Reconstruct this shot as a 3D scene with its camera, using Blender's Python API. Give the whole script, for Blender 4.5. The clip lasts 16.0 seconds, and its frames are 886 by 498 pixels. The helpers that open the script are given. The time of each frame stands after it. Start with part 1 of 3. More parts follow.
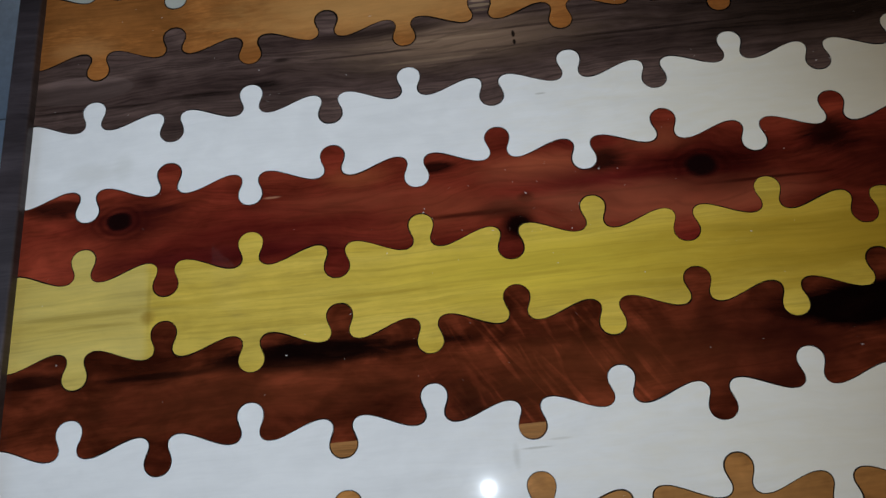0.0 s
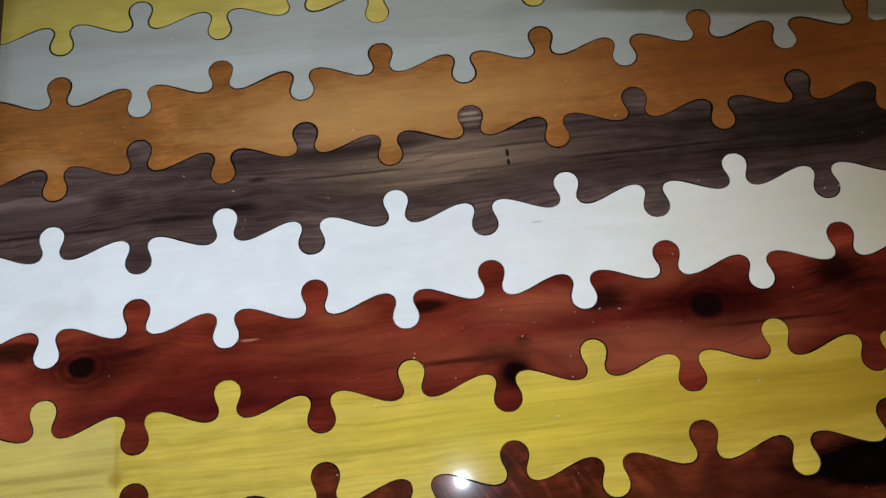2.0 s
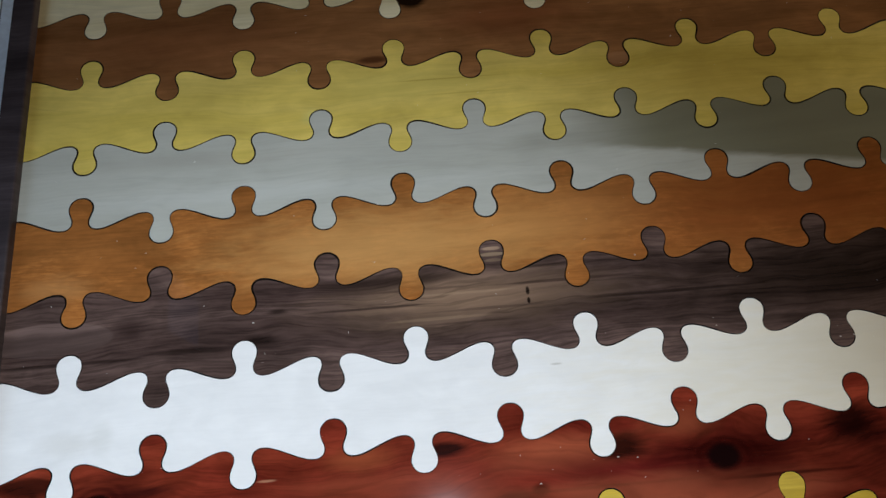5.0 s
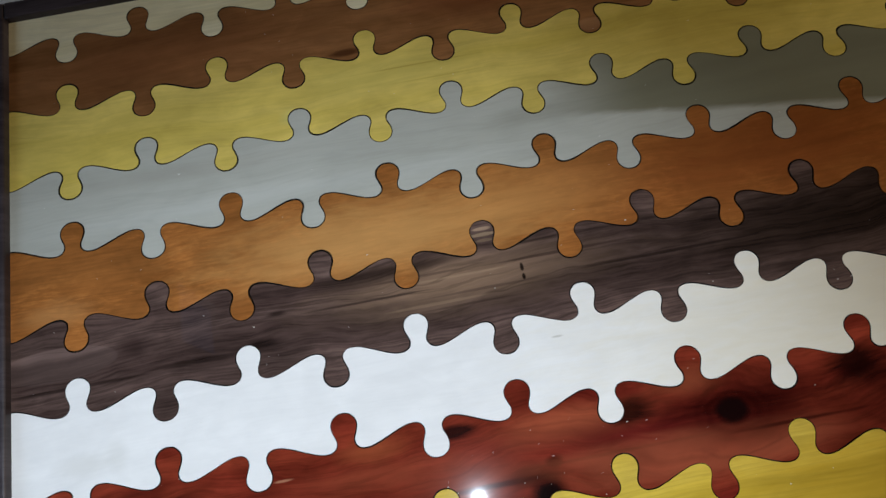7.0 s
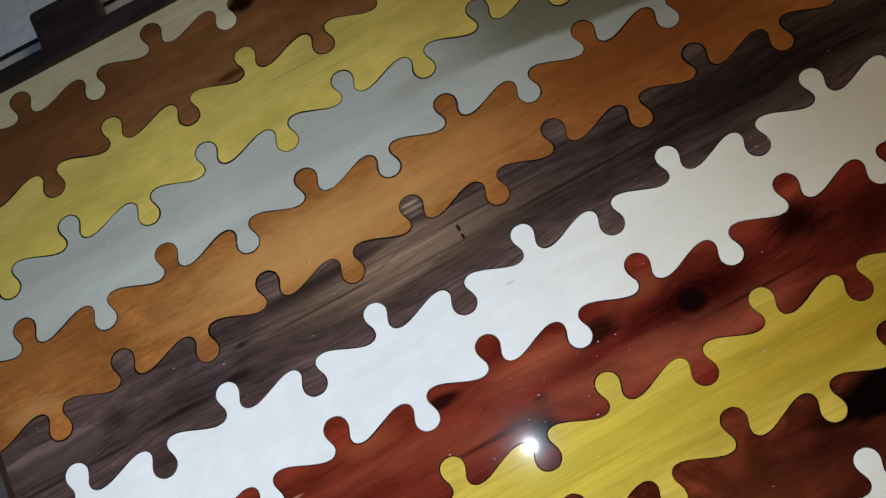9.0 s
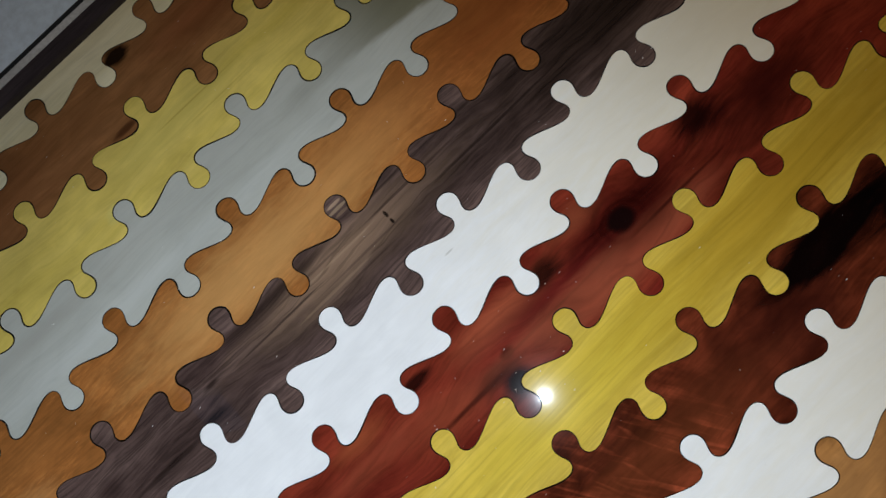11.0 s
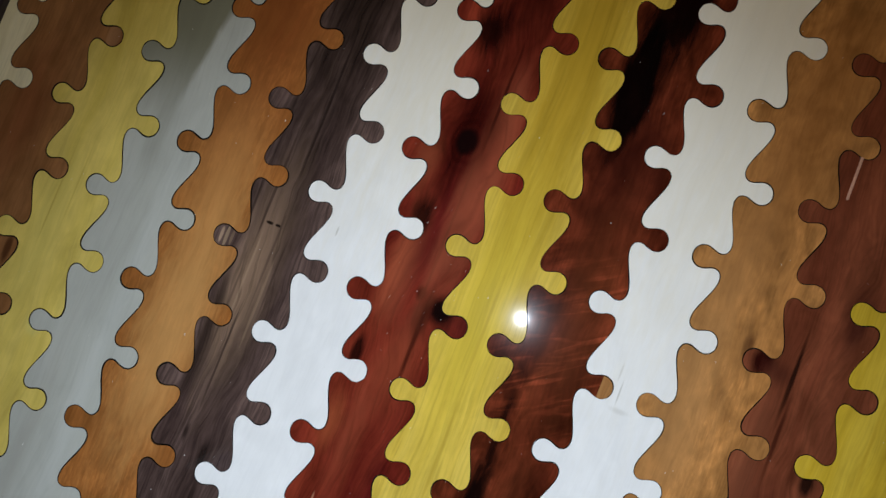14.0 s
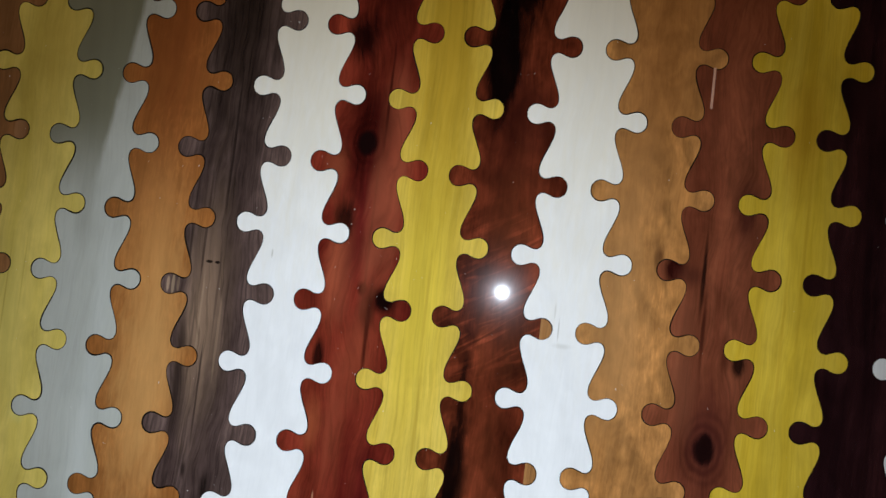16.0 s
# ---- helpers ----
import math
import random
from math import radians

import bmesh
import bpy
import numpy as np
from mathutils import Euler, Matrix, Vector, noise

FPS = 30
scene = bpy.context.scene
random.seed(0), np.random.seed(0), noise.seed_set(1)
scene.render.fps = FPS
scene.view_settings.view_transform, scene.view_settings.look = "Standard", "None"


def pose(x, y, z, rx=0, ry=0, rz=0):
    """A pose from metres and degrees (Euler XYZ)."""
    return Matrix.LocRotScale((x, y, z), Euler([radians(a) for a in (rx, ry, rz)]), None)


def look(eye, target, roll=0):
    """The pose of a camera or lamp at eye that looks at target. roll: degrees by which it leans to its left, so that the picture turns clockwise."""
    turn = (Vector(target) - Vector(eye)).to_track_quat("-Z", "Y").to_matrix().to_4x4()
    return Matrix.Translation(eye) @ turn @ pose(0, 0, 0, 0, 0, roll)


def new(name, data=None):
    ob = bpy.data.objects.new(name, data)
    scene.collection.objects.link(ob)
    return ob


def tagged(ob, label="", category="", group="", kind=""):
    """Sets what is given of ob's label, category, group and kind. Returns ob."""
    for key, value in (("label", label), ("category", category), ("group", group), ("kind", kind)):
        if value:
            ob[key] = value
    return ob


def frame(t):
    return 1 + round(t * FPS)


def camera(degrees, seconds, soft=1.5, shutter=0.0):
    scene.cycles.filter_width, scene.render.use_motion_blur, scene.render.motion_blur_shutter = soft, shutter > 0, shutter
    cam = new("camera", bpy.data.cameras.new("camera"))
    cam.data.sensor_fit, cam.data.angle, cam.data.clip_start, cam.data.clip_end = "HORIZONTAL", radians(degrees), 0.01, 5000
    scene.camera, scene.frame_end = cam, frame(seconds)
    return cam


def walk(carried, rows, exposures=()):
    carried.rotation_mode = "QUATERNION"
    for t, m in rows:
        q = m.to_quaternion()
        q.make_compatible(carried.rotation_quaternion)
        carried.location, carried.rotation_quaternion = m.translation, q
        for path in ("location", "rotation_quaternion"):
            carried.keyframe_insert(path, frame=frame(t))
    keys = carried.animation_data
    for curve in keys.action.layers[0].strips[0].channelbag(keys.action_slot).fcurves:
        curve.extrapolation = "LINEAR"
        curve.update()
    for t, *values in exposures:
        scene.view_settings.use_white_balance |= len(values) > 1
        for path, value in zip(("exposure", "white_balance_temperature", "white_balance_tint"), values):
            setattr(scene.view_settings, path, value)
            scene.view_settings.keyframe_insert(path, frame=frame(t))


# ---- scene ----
cam = camera(64.4, 16.0, soft=1.5)
PATH = [
    (0.0, (0.3987, -0.9603, 1.4370), (0.3805, -0.7265, 0.7500), -10.32),
    (0.5, (0.4038, -0.9073, 1.4335), (0.3952, -0.6893, 0.7500), -8.74),
    (1.0, (0.3974, -0.8677, 1.4367), (0.3965, -0.6573, 0.7500), -7.03),
    (1.5, (0.3938, -0.8143, 1.4400), (0.4022, -0.6065, 0.7500), -4.82),
    (2.0, (0.3946, -0.7813, 1.4430), (0.4043, -0.5760, 0.7500), -3.71),
    (2.5, (0.3926, -0.7541, 1.4517), (0.3972, -0.5428, 0.7500), -4.88),
    (3.0, (0.3890, -0.7300, 1.4587), (0.4034, -0.5152, 0.7500), -2.28),
    (3.5, (0.3758, -0.7109, 1.4591), (0.3963, -0.4847, 0.7500), -0.63),
    (4.0, (0.3699, -0.6893, 1.4677), (0.3946, -0.4520, 0.7500), 1.02),
    (6.5, (0.3820, -0.6568, 1.4872), (0.4088, -0.4242, 0.7500), 0.16),
    (7.0, (0.3884, -0.6645, 1.4847), (0.4045, -0.4408, 0.7500), -6.87),
    (7.5, (0.4048, -0.6696, 1.4872), (0.4156, -0.4532, 0.7500), -12.84),
    (8.0, (0.4212, -0.6735, 1.4865), (0.4331, -0.4697, 0.7500), -16.44),
    (10.5, (0.4641, -0.6970, 1.5035), (0.4865, -0.5255, 0.7500), -33.75),
    (11.0, (0.4748, -0.7064, 1.5019), (0.5019, -0.5510, 0.7500), -34.85),
    (11.5, (0.4882, -0.7170, 1.4973), (0.5203, -0.5737, 0.7500), -35.92),
    (12.0, (0.5004, -0.7187, 1.5010), (0.5317, -0.5932, 0.7500), -39.26),
    (12.5, (0.5044, -0.7343, 1.5095), (0.5345, -0.6187, 0.7500), -42.39),
    (13.0, (0.5010, -0.7469, 1.5251), (0.5289, -0.6318, 0.7500), -47.74),
    (13.5, (0.4963, -0.7695, 1.5482), (0.5271, -0.6567, 0.7500), -49.32),
    (14.0, (0.4967, -0.7736, 1.5725), (0.5300, -0.6841, 0.7500), -48.25),
    (14.5, (0.5030, -0.8069, 1.5923), (0.5306, -0.7106, 0.7500), -57.32),
    (15.0, (0.4967, -0.8105, 1.6134), (0.5347, -0.7299, 0.7500), -51.51),
    (15.5, (0.4930, -0.8245, 1.6263), (0.5257, -0.7508, 0.7500), -56.78),
    (16.0, (0.4984, -0.8371, 1.6399), (0.5344, -0.7763, 0.7500), -52.80),
]
EXPOSURES = [(0.0, -0.68), (0.5, -0.38), (1.0, -0.21), (2.0, -0.17), (4.0, -0.08), (8.0, -0.08), (10.5, -0.15), (12.0, -0.19), (13.5, -0.25), (14.0, -0.20), (15.0, -0.09), (16.0, -0.07)]
walk(cam, [(t, look(eye, target, roll)) for t, eye, target, roll in PATH], EXPOSURES)

CELL = 0.09            # knob spacing along the boards, metres
ROW = 0.08942          # width of one board
TOP = 0.75             # height of the table's surface
X0, X1 = -0.070, 1.150  # inner faces of the rim, along the boards
Y0, N = -0.048, 18     # inner face of the rim at the first board; number of boards

# ---- world and lights ----
world = bpy.data.worlds.new("world")
scene.world = world
world.use_nodes = True
sky = world.node_tree.nodes.new("ShaderNodeTexSky")
sky.sky_type, sky.sun_disc = "NISHITA", False
sky.sun_elevation, sky.sun_rotation = radians(35), radians(200)
world.node_tree.links.new(sky.outputs[0], world.node_tree.nodes["Background"].inputs[0])
world.node_tree.nodes["Background"].inputs[1].default_value = 0.1


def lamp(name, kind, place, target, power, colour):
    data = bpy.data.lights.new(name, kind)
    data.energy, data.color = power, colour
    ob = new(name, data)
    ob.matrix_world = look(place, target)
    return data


# stands in for a torch carried with the camera; fixed overhead and unseen
spot = lamp("torch_stand_in", "SPOT", (0.42, -0.99, 6.90), (0.25, -0.77, 0.75), 1440.0, (0.76, 0.868, 1.0))
spot.spot_size, spot.spot_blend, spot.shadow_soft_size = radians(13.9), 1.0, 0.012
# added warm fill from the east; no such lamp or window is seen
day = lamp("east_fill_light", "AREA", (3.32, -0.6, 1.95), (0.6, -0.8, 0.75), 50.0, (1.0, 0.85, 0.64))
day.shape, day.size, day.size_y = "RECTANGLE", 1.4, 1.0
cool = lamp("cool_window_light", "AREA", (-1.62, -0.6, 1.95), (-0.2, -0.6, 0.4), 10.5, (0.55, 0.75, 1.0))
cool.shape, cool.size, cool.size_y = "RECTANGLE", 1.4, 1.0


# ---- materials ----
def nodes_of(name):
    m = bpy.data.materials.new(name)
    m.use_nodes = True
    return m, m.node_tree, m.node_tree.nodes["Principled BSDF"]


def link(tree, a, b):
    tree.links.new(a, b)


def noise_at(tree, scale3, offset, detail=4.0, rough=0.55, distort=0.0, turn=0.0, wander=None):
    co = tree.nodes.new("ShaderNodeTexCoord")
    mp = tree.nodes.new("ShaderNodeMapping")
    mp.inputs["Location"].default_value = offset
    mp.inputs["Scale"].default_value = scale3
    nz = tree.nodes.new("ShaderNodeTexNoise")
    nz.inputs["Scale"].default_value = 1.0
    nz.inputs["Detail"].default_value = detail
    nz.inputs["Roughness"].default_value = rough
    nz.inputs["Distortion"].default_value = distort
    first = co.outputs["Object"]
    if wander is not None:
        bend = tree.nodes.new("ShaderNodeVectorMath")
        link(tree, first, bend.inputs[0])
        link(tree, wander, bend.inputs[1])
        first = bend.outputs[0]
    if turn:
        spin = tree.nodes.new("ShaderNodeMapping")
        spin.inputs["Rotation"].default_value = (0.0, 0.0, turn)
        link(tree, first, spin.inputs["Vector"])
        first = spin.outputs[0]
    link(tree, first, mp.inputs["Vector"])
    link(tree, mp.outputs[0], nz.inputs["Vector"])
    return nz.outputs[0]


def wandering(tree, seed, amount):
    """A sideways drift of the grain, slow along the board, with a finer waver in it."""
    slow = maths(tree, "SUBTRACT", noise_at(tree, (4.0, 9.0, 1), (seed * 1.7, seed, 0.0), 2.0, 0.5), 0.5)
    quick = maths(tree, "SUBTRACT", noise_at(tree, (19.0, 30.0, 1), (seed, seed * 2.3, 0.0), 2.0, 0.5), 0.5)
    out = tree.nodes.new("ShaderNodeCombineXYZ")
    link(tree, maths(tree, "ADD", maths(tree, "MULTIPLY", slow, amount), maths(tree, "MULTIPLY", quick, amount * 0.22)), out.inputs[1])
    return out.outputs[0]


def maths(tree, op, a, b, clamp=False):
    n = tree.nodes.new("ShaderNodeMath")
    n.operation, n.use_clamp = op, clamp
    for slot, v in zip(n.inputs, (a, b)):
        if isinstance(v, (int, float)):
            slot.default_value = v
        else:
            link(tree, v, slot)
    return n.outputs[0]


def spread(tree, value, lo, hi, a=0.0, b=1.0):
    n = tree.nodes.new("ShaderNodeMapRange")
    n.interpolation_type = "SMOOTHSTEP"
    for i, v in enumerate((lo, hi, a, b)):
        n.inputs[i + 1].default_value = v
    link(tree, value, n.inputs[0])
    return n.outputs[0]


def mix(tree, fac, a, b, kind="MIX"):
    n = tree.nodes.new("ShaderNodeMix")
    n.data_type, n.blend_type = "RGBA", kind
    for slot, v in ((n.inputs[0], fac), (n.inputs[6], a), (n.inputs[7], b)):
        if isinstance(v, (int, float)):
            slot.default_value = v
        elif isinstance(v, tuple):
            slot.default_value = (*v, 1.0)
        else:
            link(tree, v, slot)
    return n.outputs[2]


def from_mark(tree, u, v, ru, rv):
    """Distance from a mark on a board at u cells along and v cells across, in units of its half sizes."""
    co = tree.nodes.new("ShaderNodeTexCoord")
    off = tree.nodes.new("ShaderNodeVectorMath")
    off.operation = "SUBTRACT"
    off.inputs[1].default_value = (u * CELL, v * CELL, TOP)
    sc = tree.nodes.new("ShaderNodeVectorMath")
    sc.operation = "MULTIPLY"
    sc.inputs[1].default_value = (1 / (ru * CELL), 1 / (rv * CELL), 0.0)
    ln = tree.nodes.new("ShaderNodeVectorMath")
    ln.operation = "LENGTH"
    link(tree, co.outputs["Object"], off.inputs[0])
    link(tree, off.outputs[0], sc.inputs[0])
    link(tree, sc.outputs[0], ln.inputs[0])
    return ln.outputs["Value"]


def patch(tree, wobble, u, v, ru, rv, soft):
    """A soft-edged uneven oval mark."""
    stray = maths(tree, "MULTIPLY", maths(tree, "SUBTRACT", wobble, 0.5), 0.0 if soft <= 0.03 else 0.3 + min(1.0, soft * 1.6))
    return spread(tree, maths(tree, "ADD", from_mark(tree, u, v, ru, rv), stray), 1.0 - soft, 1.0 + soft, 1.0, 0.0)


def wedge(tree, wobble, u, v, slope, start, soft):
    """A streak that fills the board above a slanting line, fading in along the board."""
    co = tree.nodes.new("ShaderNodeTexCoord")
    xyz = tree.nodes.new("ShaderNodeSeparateXYZ")
    link(tree, co.outputs["Object"], xyz.inputs[0])
    uu = maths(tree, "DIVIDE", xyz.outputs[0], CELL)
    vv = maths(tree, "DIVIDE", xyz.outputs[1], CELL)
    line = maths(tree, "SUBTRACT", vv, maths(tree, "ADD", maths(tree, "MULTIPLY", maths(tree, "SUBTRACT", uu, u), slope), v))
    line = maths(tree, "ADD", line, maths(tree, "MULTIPLY", maths(tree, "SUBTRACT", wobble, 0.5), 0.10))
    return maths(tree, "MULTIPLY", spread(tree, line, -soft, soft), spread(tree, uu, start - 0.9, start + 0.9))


def wood(name, dark, light, seed, bands=55.0, contrast=1.0, blotch=0.25, pores=0.25, marks=(), curl=None, gloss=0.018, fleck=0.0, streak=None,
         length=3.0, lines=0.15, knots=(), coat=1.0, clouds=(9.0, 17.0), drift=0.03, mottle=0.0):
    """Varnished board with its grain along x. marks: (u, v, ru, rv, soft, colour, strength); knots: (u, v, ru, rv)."""
    m, tree, bsdf = nodes_of(name)
    o = (seed * 3.71, seed * 5.13, seed)
    way = wandering(tree, seed, drift)
    broad = noise_at(tree, (length, bands, 1), o, 5.0, 0.55, 0.5, wander=way)
    fine = noise_at(tree, (26.0, max(380.0, bands * 10), 1), o, 3.0, 0.65, wander=way)
    vein = noise_at(tree, (length * 0.9, bands * 1.6, 1), (o[1], o[0], 3.0), 4.0, 0.5, 0.6, wander=way)
    cloud = noise_at(tree, (clouds[0], clouds[1], 1), o, 4.0, 0.55, 0.6)
    fac = spread(tree, broad, 0.5 - 0.22 / contrast, 0.5 + 0.22 / contrast)
    col = mix(tree, fac, dark, light)
    shade = maths(tree, "MULTIPLY", spread(tree, fine, 0.30, 0.62, 1.0 - pores * 0.7, 1.0 + pores * 0.3), spread(tree, cloud, 0.28, 0.72, 1.0 - blotch, 1.0 + blotch))
    ridge = spread(tree, maths(tree, "ABSOLUTE", maths(tree, "SUBTRACT", vein, 0.5), 0.0), 0.0, 0.035, 1.0 - lines, 1.0)
    shade = maths(tree, "MULTIPLY", shade, ridge)
    if mottle:
        silk = noise_at(tree, (38.0, 75.0, 1), (seed, 1.0, 0.0), 3.0, 0.55, 0.7)
        swell = noise_at(tree, (16.0, 24.0, 1), (seed, 9.0, 0.0), 3.0, 0.5, 1.2)
        silk = maths(tree, "MULTIPLY", spread(tree, silk, 0.32, 0.68, 1.0 - mottle * 0.5, 1.0 + mottle * 0.5), spread(tree, swell, 0.33, 0.67, 1.0 - mottle, 1.0 + mottle))
        shade = maths(tree, "MULTIPLY", shade, silk)
    if curl:
        rip = noise_at(tree, (88.0, 13.0, 1), o, 2.0, 0.5, 0.9, -0.55)
        wave = maths(tree, "MULTIPLY", maths(tree, "SUBTRACT", spread(tree, rip, 0.48, 0.68), 0.15), curl[5])
        shade = maths(tree, "MULTIPLY", shade, maths(tree, "ADD", maths(tree, "MULTIPLY", wave, patch(tree, cloud, *curl[:5])), 1.0))
    if fleck:
        dots = noise_at(tree, (85.0, 330.0, 1), o, 3.0, 0.6, wander=way)
        area = noise_at(tree, (13.0, 20.0, 1), (seed, 7.0, 0.0), 2.0, 0.5)
        lift = maths(tree, "MULTIPLY", spread(tree, dots, 0.40, 0.72), spread(tree, area, 0.38, 0.62))
        shade = maths(tree, "MULTIPLY", shade, maths(tree, "ADD", maths(tree, "MULTIPLY", lift, fleck), 1.0))
    for u, v, ru, rv in knots:
        d = maths(tree, "ADD", from_mark(tree, u, v, ru, rv), maths(tree, "MULTIPLY", maths(tree, "SUBTRACT", cloud, 0.5), 1.6))
        rings = maths(tree, "ADD", maths(tree, "MULTIPLY", maths(tree, "SINE", maths(tree, "MULTIPLY", d, 9.0), 0.0), 0.5), 0.5)
        amount = maths(tree, "MULTIPLY", rings, spread(tree, d, 1.0, 3.2, 0.6, 0.0))
        shade = maths(tree, "MULTIPLY", shade, maths(tree, "SUBTRACT", 1.0, amount))
    grey = tree.nodes.new("ShaderNodeCombineColor")
    for i in range(3):
        link(tree, shade, grey.inputs[i])
    col = mix(tree, 1.0, col, grey.outputs[0], "MULTIPLY")
    wob = noise_at(tree, (21.0, 95.0, 1), (seed, 2.0, 0.0), 5.0, 0.62, 0.5, wander=way)
    if streak:
        col = mix(tree, maths(tree, "MULTIPLY", wedge(tree, wob, *streak[:5]), streak[6]), col, mix(tree, fac, tuple(0.75 * c for c in streak[5]), streak[5]))
    vary = tree.nodes.new("ShaderNodeCombineColor")
    depth = min(1.0, lines * 5)
    grain = maths(tree, "MULTIPLY", spread(tree, broad, 0.32, 0.68, 1.0 - 0.5 * depth, 1.0 + 0.3 * depth), ridge)
    for i in range(3):
        link(tree, grain, vary.inputs[i])
    # mostly figure; some broad ones near u 9 paint light on right ends
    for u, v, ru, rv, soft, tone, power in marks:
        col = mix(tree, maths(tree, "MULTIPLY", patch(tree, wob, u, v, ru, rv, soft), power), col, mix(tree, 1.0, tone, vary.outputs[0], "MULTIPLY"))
    for u, v, ru, rv in knots:
        col = mix(tree, maths(tree, "MULTIPLY", patch(tree, wob, u, v, ru, rv, 0.3), 0.95), col, (0.006, 0.002, 0.002))
    link(tree, col, bsdf.inputs["Base Color"])
    bsdf.inputs["Roughness"].default_value = 0.12
    bsdf.inputs["Specular IOR Level"].default_value = 0.006
    bsdf.inputs["Coat Weight"].default_value = coat
    bsdf.inputs["Coat Roughness"].default_value = gloss
    bsdf.inputs["Coat IOR"].default_value = 1.5
    return m


def plain(name, colour, rough, grain=0.12, scale=120.0, coat=0.0, bump=0.0):
    m, tree, bsdf = nodes_of(name)
    nz = noise_at(tree, (scale, scale, scale), (0, 0, 0), 5.0, 0.6)
    wide = noise_at(tree, (scale / 18, scale / 18, scale / 18), (4, 1, 2), 3.0, 0.5)
    both = maths(tree, "MULTIPLY", spread(tree, nz, 0.3, 0.7, 1 - grain, 1 + grain), spread(tree, wide, 0.3, 0.7, 1 - grain, 1 + grain))
    g = tree.nodes.new("ShaderNodeCombineColor")
    for i in range(3):
        link(tree, both, g.inputs[i])
    link(tree, mix(tree, 1.0, colour, g.outputs[0], "MULTIPLY"), bsdf.inputs["Base Color"])
    bsdf.inputs["Roughness"].default_value = rough
    bsdf.inputs["Coat Weight"].default_value = coat
    if bump:
        b = tree.nodes.new("ShaderNodeBump")
        b.inputs["Strength"].default_value = bump
        b.inputs["Distance"].default_value = 0.001
        link(tree, nz, b.inputs["Height"])
        link(tree, b.outputs[0], bsdf.inputs["Normal"])
    return m


